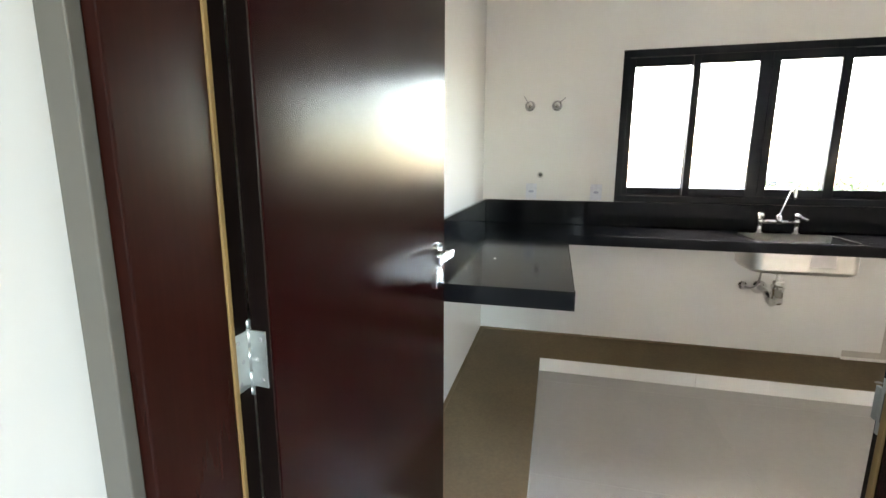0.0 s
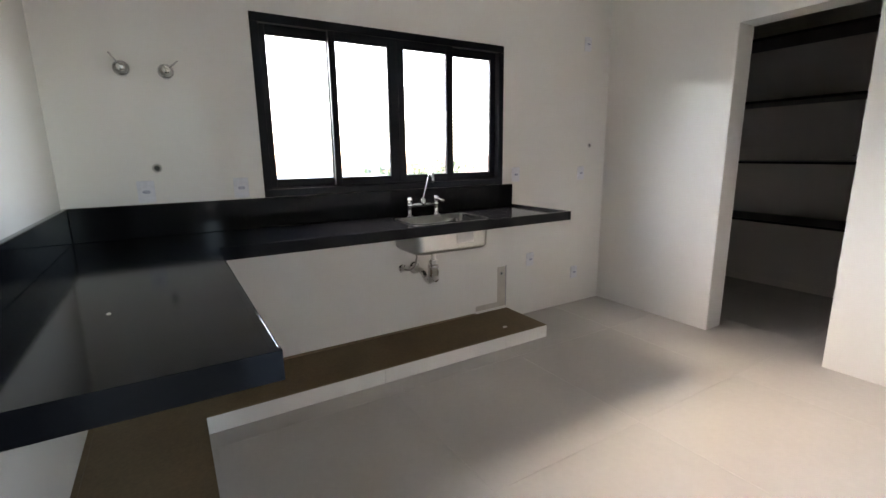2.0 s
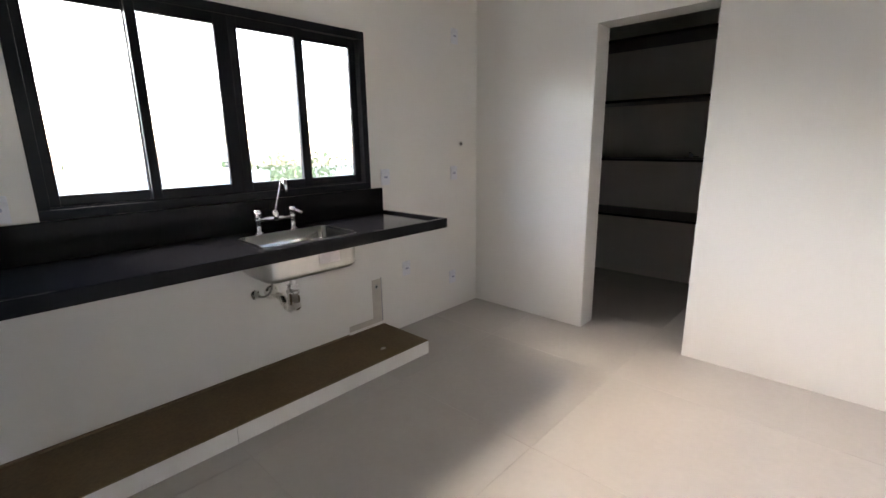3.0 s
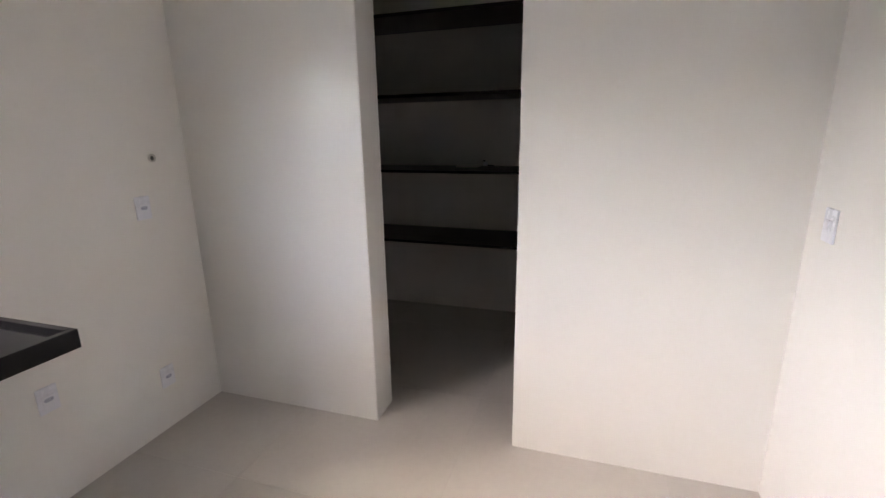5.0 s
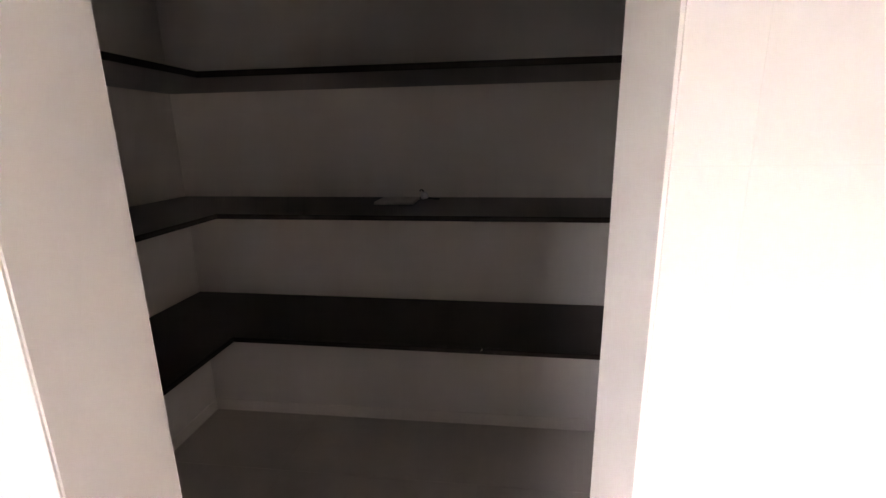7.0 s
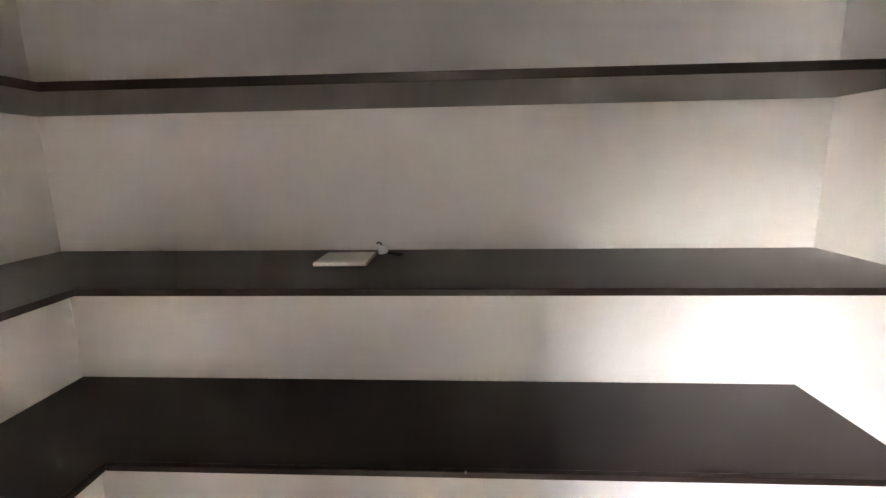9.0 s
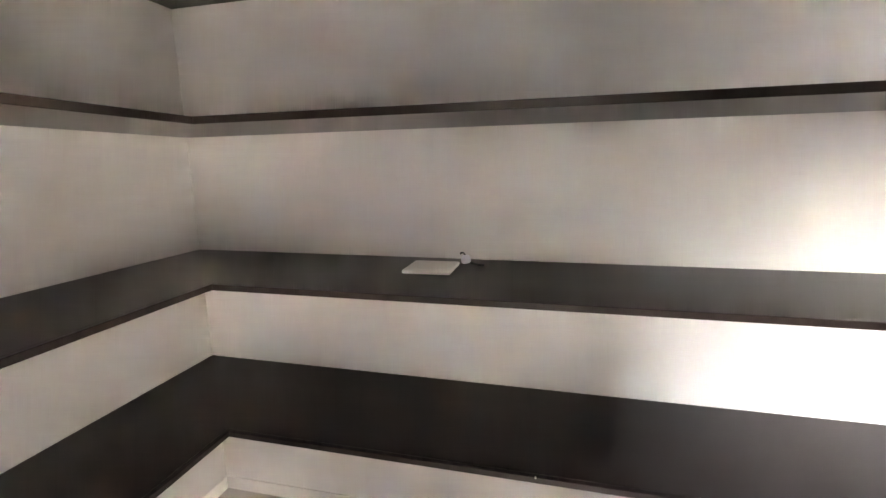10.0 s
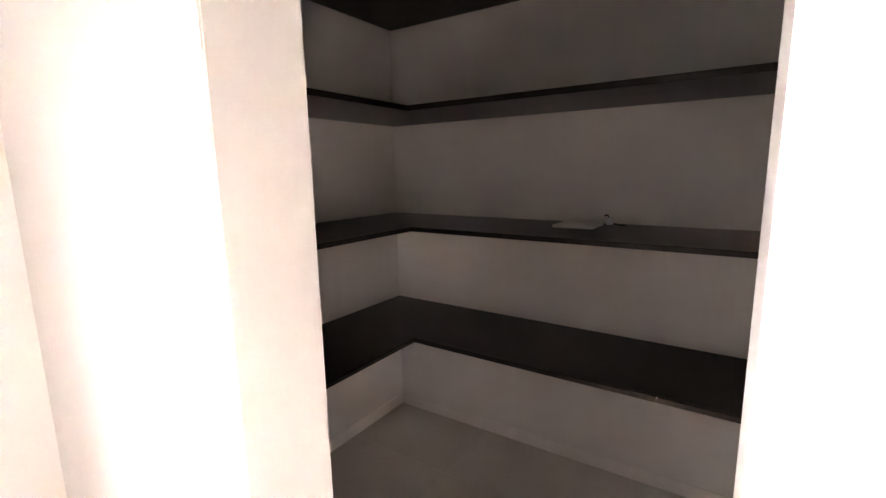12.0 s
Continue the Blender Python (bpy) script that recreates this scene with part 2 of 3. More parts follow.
def round_plate(x, y, z, w, h, rad, depth):
    """An upright plate with round corners, standing off the plane y by depth."""
    bm = bmesh.new()
    ring = rounded(x - w, z - h, x + w, z + h, rad)
    a = [bm.verts.new((p, y, q)) for p, q in ring]
    b_ = [bm.verts.new((p, y + depth * 0.75, q)) for p, q in ring]
    c = [bm.verts.new((x + (p - x) * 0.92, y + depth, z + (q - z) * 0.94)) for p, q in ring]
    n = len(ring)
    for u, v in ((a, b_), (b_, c)):
        for i in range(n):
            bm.faces.new((u[i], u[(i + 1) % n], v[(i + 1) % n], v[i]))
    bm.faces.new(c)
    bmesh.ops.recalc_face_normals(bm, faces=bm.faces)
    return bm


def bar(section, y0, y1):
    """A section in x and z, drawn out along y."""
    bm = bmesh.new()
    a, b_ = [[bm.verts.new((x, y, z)) for x, z in section] for y in (y0, y1)]
    n = len(section)
    for i in range(n):
        bm.faces.new((a[i], a[(i + 1) % n], b_[(i + 1) % n], b_[i]))
    bm.faces.new(a)
    bm.faces.new(list(reversed(b_)))
    bmesh.ops.recalc_face_normals(bm, faces=bm.faces)
    return bm


def minus(rect, hole):
    """The parts of the rectangle (a0, b0, a1, b1) outside the hole."""
    a0, b0, a1, b1 = rect
    c0, d0, c1, d1 = hole
    if c0 >= a1 or c1 <= a0 or d0 >= b1 or d1 <= b0:
        return [rect]
    out = []
    if a0 < c0:
        out.append((a0, b0, c0, b1))
    if c1 < a1:
        out.append((c1, b0, a1, b1))
    m0, m1 = max(a0, c0), min(a1, c1)
    if b0 < d0:
        out.append((m0, b0, m1, d0))
    if d1 < b1:
        out.append((m0, d1, m1, b1))
    return out


def wall_with_holes(name, label, axis, at0, at1, u0, u1, z1, holes, mat, z0=-0.1):
    """An upright wall slab between at0 and at1 on the axis, along u, cut by holes (u0, z0, u1, z1)."""
    rects = [(u0, z0, u1, z1)]
    for h in holes:
        rects = [q for r in rects for q in minus(r, h)]
    bm = bmesh.new()
    for a, b_, c, d in rects:
        if axis == "y":
            add_box(bm, (a, at0, b_), (c, at1, d))
        else:
            add_box(bm, (at0, a, b_), (at1, c, d))
    return tagged(link(name, bm, mat), label, "wall", kind="structure")


# ---- plan ----
RX = 3.690            # kitchen face of the pantry partition
PX = 3.878            # pantry face of the partition
BX = 5.352            # back wall of the pantry
BY = -2.715           # south wall of kitchen and pantry
OPL, OPR, OPT = -1.003, -1.707, 2.09
WX0, WX1, WZ0, WZ1 = 0.897, 2.574, 1.0665, 2.027
DX0, DX1, DTOP = 0.030, 0.935, 2.13
HY = -2.875           # hall face of the south wall
H = 2.80
HALL = -6.2
TT = 0.006            # thickness of the wall tiles

wall_with_holes("wall_north", "white exterior wall with the kitchen window", "y", 0.0, 0.17, -0.2, BX + 0.2, H, [(WX0, WZ0, WX1, WZ1)], M_PAINT)
wall_with_holes("wall_west", "white side wall beside the counter", "x", -0.2, 0.0, HALL, 0.0, H, [], M_PAINT)
wall_with_holes("wall_south", "white wall with the wooden door", "y", HY, BY, 0.0, BX, H, [(DX0, -0.1, DX1, DTOP)], M_PAINT)
wall_with_holes("wall_partition", "white partition with the open pantry doorway", "x", RX + TT, PX, BY, 0.0, H, [(OPR, -0.1, OPL, OPT)], M_PAINT)
wall_with_holes("wall_east", "white painted back wall of the pantry", "x", BX, BX + 0.2, HALL, 0.0, H, [], M_PAINT)
wall_with_holes("wall_hall", "white hall wall with a wide window opening", "y", HALL - 0.2, HALL, -0.2, BX + 0.2, H, [(1.0, 0.4, 4.4, 2.3)], M_PAINT)
tagged(link("ceiling", box((-0.2, HALL - 0.2, H), (BX + 0.2, 0.17, H + 0.15)), M_CEIL), "plain white painted ceiling", "ceiling", kind="structure")
floor = tagged(link("floor", box((-0.2, HALL - 0.2, -0.15), (BX + 0.2, 0.17, -0.0012)), M_GROUT), "pale polished porcelain floor with thin joints", "floor", kind="structure")


# ---- outside ----
def ring_ground():
    bm = bmesh.new()
    add_box(bm, (-1500, -1500, -6.0), (1500, 1500, -5.5))
    return bm


tagged(link("ground", ring_ground(), M_EARTH), "pale dry ground reaching the horizon", "ground", kind="structure")
tagged(link("building_base", box((-0.2, HALL - 0.2, -5.5), (BX + 0.2, 0.17, -0.15)), M_RENDER), "pale rendered lower storey of the building", "wall", kind="structure")


def house(x, y, w, d, top, label, pitched=False, turn=0):
    h = thing("house", label, "house", at=(x, y, -5.5))
    h.rotation_euler = (0, 0, radians(turn))
    hgt = top + 5.5
    part("wall", box((-w / 2, -d / 2, 0), (w / 2, d / 2, hgt)), M_RENDER, h)
    if pitched:
        bm = bmesh.new()
        e, r = 0.4, d * 0.16
        vs = [bm.verts.new(p) for p in ((-w / 2 - e, -d / 2 - e, hgt), (w / 2 + e, -d / 2 - e, hgt), (w / 2 + e, d / 2 + e, hgt), (-w / 2 - e, d / 2 + e, hgt), (-w / 2 - e, 0, hgt + r), (w / 2 + e, 0, hgt + r))]
        for f in ((0, 1, 5, 4), (2, 3, 4, 5), (0, 4, 3), (1, 2, 5), (3, 2, 1, 0)):
            bm.faces.new([vs[i] for i in f])
        part("roof", bm, M_CLAY, h, "clay tile roof")
    else:
        bm = bmesh.new()
        for lo, hi in (((-w / 2 - 0.05, -d / 2 - 0.05), (w / 2 + 0.05, -d / 2 + 0.15)), ((-w / 2 - 0.05, d / 2 - 0.15), (w / 2 + 0.05, d / 2 + 0.05)), ((-w / 2 - 0.05, -d / 2 + 0.15), (-w / 2 + 0.15, d / 2 - 0.15)), ((w / 2 - 0.15, -d / 2 + 0.15), (w / 2 + 0.05, d / 2 - 0.15))):
            add_box(bm, (*lo, hgt), (*hi, hgt + 0.35))
        part("parapet", bm, M_RENDER, h)
    n = max(1, int(w / 2.6))
    for i in range(n):
        cx = -w / 2 + (i + 0.5) * w / n
        for z in (1.0, 3.7, 6.6):
            if z + 1.3 < hgt:
                wdw = part("window", box((cx - 0.6, -d / 2 - 0.03, z), (cx + 0.6, -d / 2 - 0.005, z + 1.1)), M_HGLASS, h)
                part("sill", box((cx - 0.7, -d / 2 - 0.12, z - 0.08), (cx + 0.7, -d / 2 - 0.004, z)), M_RENDER, wdw)
    return h


def tree(x, y, top, spread, seed):
    rnd = random.Random(seed)
    t = thing("tree", "leafy green garden tree between pale houses", "tree", "trees behind the window", at=(x, y, -5.5))
    hgt = top + 5.5
    bm = bmesh.new()
    add_cyl(bm, (0, 0, 0), (0.1, 0.05, hgt * 0.55), 0.2, 0.11, 8)
    tips = []
    for i in range(7):
        a = i * 0.9 + rnd.random()
        p = Vector((math.cos(a) * spread * 0.55, math.sin(a) * spread * 0.55, hgt * (0.62 + 0.25 * rnd.random())))
        add_cyl(bm, (0.08, 0.04, hgt * (0.4 + 0.02 * i)), p, 0.07, 0.025, 6)
        tips.append(p)
    part("trunk", bm, M_BARK, t)
    bm = bmesh.new()
    for i in range(1100):
        c = rnd.choice(tips)
        p = c + Vector((rnd.gauss(0, 1), rnd.gauss(0, 1), rnd.gauss(0, 0.6))) * spread * 0.27
        s = 0.12 + 0.16 * rnd.random()
        q = Euler((rnd.random() * 6, rnd.random() * 6, rnd.random() * 6)).to_matrix()
        bm.faces.new([bm.verts.new(p + q @ Vector(v) * s) for v in ((-1, 0, 0), (0, -0.5, 0.1), (1, 0, 0), (0, 0.5, 0.1))])
    part("crown", bm, M_LEAF, t)
    return t


house(5.6, 18.0, 7.2, 6.0, 0.05, "white flat-roofed house with parapet")
house(13.3, 17.0, 7.6, 5.0, -0.75, "low white flat-roofed house wing")
house(-3.5, 20.0, 8.0, 7.0, -0.45, "pale house with a clay tile roof", True, -6)
house(9.5, 44.0, 14.0, 9.0, -0.6, "pale house with a low clay roof", True, 5)
house(-5.0, 48.0, 15.0, 9.0, -0.3, "white flat-roofed house further off", False, -4)
house(30.0, 42.0, 14.0, 10.0, -0.5, "pale house with a clay roof beyond the trees", True, 12)
house(36.0, 72.0, 22.0, 12.0, -0.1, "long pale house far away", False, 10)
house(2.0, 82.0, 26.0, 12.0, -0.9, "long pale house with a clay roof", True, 0)
# Added out of view: blocks low north-western sky light through the window.
house(-13.0, 14.0, 27.0, 8.0, 3.1, "unseen tall pale block added to screen low sky", False, 45)
tree(14.0, 25.0, 0.35, 3.2, 3)
tree(17.5, 30.0, 0.55, 4.0, 4)
tree(1.5, 29.0, 0.2, 3.5, 5)
tree(25.0, 38.0, 0.3, 4.0, 6)
tree(-9.0, 33.0, 0.6, 4.2, 7)


# ---- kitchen window ----
def kitchen_window():
    w = setting("window_1", "dark aluminium four-leaf sliding window over the sink", "window")
    y0, y1 = -0.012, 0.085
    bm = bmesh.new()
    add_box(bm, (WX0, y0, WZ1 - 0.045), (WX1, y1, WZ1), 0.002)
    add_box(bm, (WX0, y0, WZ0), (WX1, y1, WZ0 + 0.042), 0.002)
    add_box(bm, (WX0, y0, WZ0 + 0.042), (WX0 + 0.042, y1, WZ1 - 0.045), 0.002)
    add_box(bm, (WX1 - 0.042, y0, WZ0 + 0.042), (WX1, y1, WZ1 - 0.045), 0.002)
    part("window_frame", bm, M_ALU, w)
    bm = bmesh.new()
    for y in (0.004, 0.036):
        add_box(bm, (WX0 + 0.042, y, WZ0 + 0.042), (WX1 - 0.042, y + 0.006, WZ0 + 0.050))
    part("track", bm, M_ALU, w)
    z0, z1 = WZ0 + 0.050, WZ1 - 0.040
    for a, b_, g0, g1, y in ((0.941, 1.362, 0.978, 1.308, 0.027), (1.311, 1.7418, 1.350, 1.674, -0.005), (1.7420, 2.150, 1.786, 2.097, -0.005), (2.110, 2.530, 2.166, 2.482, 0.027)):
        bm = bmesh.new()
        e = 0.003
        add_box(bm, (a, y, z0), (g0, y + 0.026, z1), e)
        add_box(bm, (g1, y, z0), (b_, y + 0.026, z1), e)
        add_box(bm, (g0, y, z0), (g1, y + 0.026, 1.162), e)
        add_box(bm, (g0, y, 1.930), (g1, y + 0.026, z1), e)
        s = part("sash", bm, M_ALU, w)
        p = part("pane", box((g0 - 0.006, y + 0.010, 1.156), (g1 + 0.006, y + 0.015, 1.936)), M_GLASS, s, "clear glass")
        p.visible_shadow = False
    part("window_sill", box((WX0 - 0.02, 0.086, WZ0 - 0.03), (WX1 + 0.02, 0.21, WZ0 + 0.012), 0.004), M_GRANITE, w, "black granite outer sill")


kitchen_window()


# ---- plinth and counter ----
pl = setting("cabinet_plinth", "low L-shaped plinth with bare brown cement top", "plinth")
part("plinth_top", prism([(0.0, 0.0), (2.625, 0.0), (2.625, -0.445), (0.455, -0.445), (0.455, -1.885), (0.0, -1.885)], -0.004, 0.0862), M_CEMENT, pl, "bare brown cement")
part("cement_skim", prism([(0.0, 0.0), (2.636, 0.0), (2.636, -0.456), (0.466, -0.456), (0.466, -1.896), (0.0, -1.896)], 0.0866, 0.0905, 0.0012), M_CEMENT, pl, "thin uneven cement screed")
part("front_tile", box((0.457, -0.457, 0.0), (1.38, -0.446, 0.0863), 0.0015), M_TILE, pl, "white tile riser")
part("front_tile", box((1.382, -0.457, 0.0), (2.270, -0.446, 0.0863), 0.0015), M_TILE, pl)
part("front_tile", box((2.272, -0.457, 0.0), (2.637, -0.446, 0.0863), 0.0015), M_TILE, pl)
part("front_tile", box((2.6265, -0.4455, 0.0), (2.637, -0.012, 0.0863), 0.0015), M_TILE, pl)
part("front_tile", box((0.456, -1.340, 0.0), (0.467, -0.459, 0.0863), 0.0015), M_TILE, pl)
part("front_tile", box((0.456, -1.897, 0.0), (0.467, -1.342, 0.0863), 0.0015), M_TILE, pl)
part("front_tile", box((0.0115, -1.897, 0.0), (0.4545, -1.886, 0.0863), 0.0015), M_TILE, pl)
part("mortar_fillet", prism([(0.012, -0.0065), (2.33, -0.0065), (2.33, -0.013), (1.2, -0.018), (0.3, -0.021), (0.030, -0.021), (0.022, -1.80), (0.0065, -1.87), (0.0065, -0.012)], 0.0895, 0.101), M_CEMENT, pl, "smeared brown cement")

CZ = 0.903
ct = thing("granite_counter", "black polished granite L-shaped counter with low backsplash", "counter")
SX0, SX1, SY0, SY1 = 1.585, 2.095, -0.500, -0.175


def counter_top():
    bm = bmesh.new()
    rects = [(0.011, -0.600, 2.632, -0.0115)]
    rects = [q for r in rects for q in minus(r, (SX0, SY0, SX1, SY1))]
    for a, b_, c, d in rects:
        add_box(bm, (a, b_, CZ - 0.022), (c, d, CZ))
    add_box(bm, (0.011, -1.763, CZ - 0.022), (0.572, -0.600, CZ))
    bmesh.ops.remove_doubles(bm, verts=bm.verts, dist=0.0002)
    return bm


part("worktop", counter_top(), M_GRANITE, ct)
part("front_apron", box((0.594, -0.622, 0.861), (2.654, -0.600, 0.918), 0.002), M_GRANITE, ct, "raised polished front edge")
part("side_apron", box((2.632, -0.5995, 0.861), (2.654, -0.0115, 0.918), 0.002), M_GRANITE, ct, "raised polished side edge")
arc = [(0.588 + 0.006 * math.cos(radians(a)), CZ - 0.0055 + 0.006 * math.sin(radians(a))) for a in (0, 18, 36, 54, 72, 90)]
part("slab_side_apron", bar([(0.572, 0.838), (0.594, 0.838), *arc, (0.572, CZ + 0.0005)], -1.763, -0.6225), M_GRANITE, ct, "polished edge with a rounded arris")
part("slab_front_apron", box((0.011, -1.785, 0.838), (0.594, -1.7635, CZ + 0.0005), 0.0006), M_GRANITE, ct, "thick polished front edge")
part("backsplash", box((0.032, -0.0315, CZ + 0.0005), (2.655, -0.0065, 1.066), 0.002), M_GRANITE, ct)
part("backsplash", box((0.0115, -1.785, CZ + 0.0005), (0.0315, -0.0065, 1.066), 0.002), M_GRANITE, ct)


# ---- sink ----
def sink():
    s = thing("kitchen_sink", "stainless steel single-bowl sink set into granite counter", "sink")
    levels = [(0.0, CZ + 0.004, 0.045), (0.0, CZ + 0.002, 0.045), (0.0, 0.752, 0.055), (0.0, 0.745, 0.055), (0.012, 0.728, 0.055), (0.05, 0.722, 0.05)]
    inner = [(0.006, CZ + 0.004, 0.042), (0.007, CZ + 0.002, 0.042), (0.012, 0.757, 0.05), (0.013, 0.748, 0.05), (0.03, 0.732, 0.05), (0.06, 0.728, 0.05)]
    for name, rows, mat, note in (("bowl", levels, M_STEEL, "brushed steel bowl"), ("basin", inner, M_BASIN, "polished steel inside, its dimness in the colour")):
        bm = bmesh.new()
        rings = [[bm.verts.new((x, y, z)) for x, y in rounded(SX0 + off + 0.002, SY0 + off + 0.002, SX1 - off - 0.002, SY1 - off - 0.002, r)] for off, z, r in rows]
        n = len(rings[0])
        for a, c in zip(rings, rings[1:]):
            for i in range(n):
                quad = (a[i], a[(i + 1) % n], c[(i + 1) % n], c[i])
                bm.faces.new(quad if name == "basin" else tuple(reversed(quad)))
        bm.faces.new(rings[-1] if name == "basin" else list(reversed(rings[-1])))
        part(name, bm, mat, s, note, True)
    bm = bmesh.new()
    o = rounded(SX0 - 0.006, SY0 - 0.006, SX1 + 0.006, SY1 + 0.006, 0.050)
    i_ = rounded(SX0 + 0.006, SY0 + 0.006, SX1 - 0.006, SY1 - 0.006, 0.042)
    a = [bm.verts.new((x, y, CZ + 0.0015)) for x, y in o]
    b_ = [bm.verts.new((x, y, CZ + 0.005)) for x, y in o]
    c = [bm.verts.new((x, y, CZ + 0.005)) for x, y in i_]
    for q in range(n):
        bm.faces.new((a[q], a[(q + 1) % n], b_[(q + 1) % n], b_[q]))
        bm.faces.new((b_[q], b_[(q + 1) % n], c[(q + 1) % n], c[q]))
    part("rim", bm, M_CHROME, s, "bright steel rim")
    part("drain", lathe([(0.002, 0.0), (0.045, 0.0), (0.045, 0.006), (0.03, 0.004), (0.002, 0.003)], (1.825, -0.335, 0.7285), (0, 0, 1)), M_CHROME, s)
    part("sticker", box((1.852, SY0 + 0.0005, 0.775), (1.972, SY0 + 0.002, 0.845)), M_LABEL, s, "pale paper sticker")
    return s


sink()


def faucet():
    f = thing("bridge_faucet", "chrome bridge mixer tap with two cross handles", "tap")
    xc, y, zb = 1.828, -0.135, 0.975
    for sx in (-0.097, 0.097):
        x = xc + sx
        part("leg", lathe([(0.026, 0), (0.026, 0.006), (0.014, 0.012), (0.012, 0.06), (0.016, 0.066), (0.016, 0.085)], (x, y, CZ + 0.001), (0, 0, 1)), M_CHROME, f, "", True)
        hd = part("handle", lathe([(0.012, 0), (0.018, 0.006), (0.021, 0.022), (0.017, 0.034), (0.006, 0.038)], (x, y, CZ + 0.088), (0, 0, 1)), M_CHROME, f, "", True)
        bm = bmesh.new()
        add_cyl(bm, (x, y, CZ + 0.112), (x + (0.042 if sx > 0 else -0.02), y - 0.035, CZ + 0.088), 0.007, 0.009, 10)
        part("lever", bm, M_CHROME, hd, "", True)
    bm = bmesh.new()
    add_cyl(bm, (xc - 0.097, y, zb), (xc + 0.097, y, zb), 0.012, seg=16)
    part("bridge", bm, M_CHROME, f, "", True)
    part("hub", lathe([(0.016, -0.014), (0.019, -0.006), (0.019, 0.03), (0.012, 0.045)], (xc, y, zb), (0, 0, 1)), M_CHROME, f, "", True)
    part("spout", tube([(xc, y, zb + 0.03), (xc + 0.012, y - 0.006, zb + 0.085), (xc + 0.028, y - 0.014, zb + 0.150), (xc + 0.038, y - 0.024, zb + 0.192), (xc + 0.040, y - 0.038, zb + 0.206), (xc + 0.041, y - 0.052, zb + 0.202)], 0.0055), M_CHROME, f, "", True)
    part("nozzle", lathe([(0.007, 0), (0.012, 0.006), (0.0135, 0.030), (0.0115, 0.062), (0.008, 0.068)], (xc + 0.041, y - 0.052, zb + 0.206), (0.03, -0.05, -1)), M_CHROME, f, "", True)


faucet()


def trap():
    t = thing("bottle_trap", "chrome bottle trap under the sink", "pipe")
    x, y = 1.803, -0.30
    part("tailpiece", cyl((x, y, 0.60), (x, y, 0.7215), 0.016), M_SATIN, t, "", True)
    part("nut", lathe([(0.026, 0), (0.030, 0.004), (0.030, 0.020), (0.026, 0.024)], (x, y, 0.622), (0, 0, 1), 8), M_SATIN, t)
    part("bottle", lathe([(0.012, -0.004), (0.027, 0.0), (0.033, 0.008), (0.033, 0.085), (0.036, 0.09), (0.036, 0.108), (0.018, 0.114)], (x, y, 0.508), (0, 0, 1)), M_SATIN, t, "", True)
    part("outlet_pipe", tube([(x, y + 0.02, 0.520), (x + 0.004, y + 0.06, 0.492), (x + 0.010, y + 0.11, 0.497), (x + 0.014, y + 0.17, 0.530), (x + 0.016, y + 0.23, 0.533), (x + 0.020, -0.008, 0.534)], 0.0195), M_SATIN, t, "", True)
    part("wall_flange", lathe([(0.044, 0), (0.044, 0.005), (0.025, 0.022)], (x + 0.020, -TT - 0.0005, 0.534), (0, -1, 0)), M_SATIN, t, "", True)
    h = thing("supply_hose", "thin flexible water hose looping to the wall", "hose")
    part("hose", tube([(1.727, -0.05, 0.540), (1.745, -0.09, 0.545), (1.768, -0.12, 0.58), (1.775, -0.135, 0.66), (1.775, -0.140, 0.80), (1.775, -0.150, 0.880)], 0.006), M_HOSE, h, "", True)
    part("valve", lathe([(0.027, 0), (0.027, 0.005), (0.013, 0.01), (0.013, 0.042)], (1.727, -TT - 0.0005, 0.540), (0, -1, 0)), M_SATIN, h, "", True)


trap()


# ---- wall fittings ----
def outlet(name, label, m, kind):
    """A white plate in the xz plane, facing -y."""
    o = thing(name, label, "outlet" if kind else "switch", "wall plates")
    part("plate", box((-0.037, -0.008, -0.054), (0.037, 0.0, 0.054), 0.003), M_PLASTIC, o)
    part("module", box((-0.022, -0.0105, -0.018), (0.022, -0.0083, 0.018), 0.002), M_PLASTIC, o)
    if kind:
        socket = part("socket", round_plate(0, -0.0107, 0, 0.017, 0.0085, 0.0083, -0.0012), M_SOCKET, o, "blue-grey socket face")
        for sx in (-0.009, 0.0, 0.009):
            z = -0.003 if sx == 0 else 0.0
            part("pin_hole", cyl((sx, -0.0135, z), (sx, -0.0121, z), 0.0014, seg=8), M_DARKPL, socket)
    else:
        part("rocker", box((-0.012, -0.015, -0.014), (0.012, -0.0107, 0.014), 0.002), M_PLASTIC, o)
    o.matrix_world = m
    return o


first = outlet("wall_outlet", "white plastic power outlet on the tiled wall", pose(2.866, -TT - 0.0005, 0.454), True)
for x, z in ((3.375, 0.275), (2.701, 1.133), (3.404, 1.123), (0.346, 1.126), (0.779, 1.126), (3.422, 2.128)):
    copy_thing(first, pose(x, -TT - 0.0005, z))
outlet("light_switch", "white plastic light switch beside the pantry", pose(3.535, BY + TT + 0.0005, 1.136, 0, 0, 180), False)


def pipe_stub(x, z, r, y, label, mat):
    p = thing("pipe_stub", label, "pipe", at=(x, -TT - 0.0005, z))
    part("ring", lathe([(r, 0), (r, 0.006), (r * 0.62, 0.007), (r * 0.6, 0.001)], (0, 0, 0), (0, -1, 0)), mat, p, "", True)
    part("bore", lathe([(r * 0.58, 0.0005), (r * 0.58, 0.003), (r * 0.2, 0.004)], (0, 0, 0), (0, -1, 0), 16), M_DARKPL, p)


pipe_stub(3.493, 1.346, 0.019, 0, "small capped pipe end in the wall", M_STEEL)
pipe_stub(0.404, 1.240, 0.021, 0, "small capped pipe end in the wall", M_STEEL)


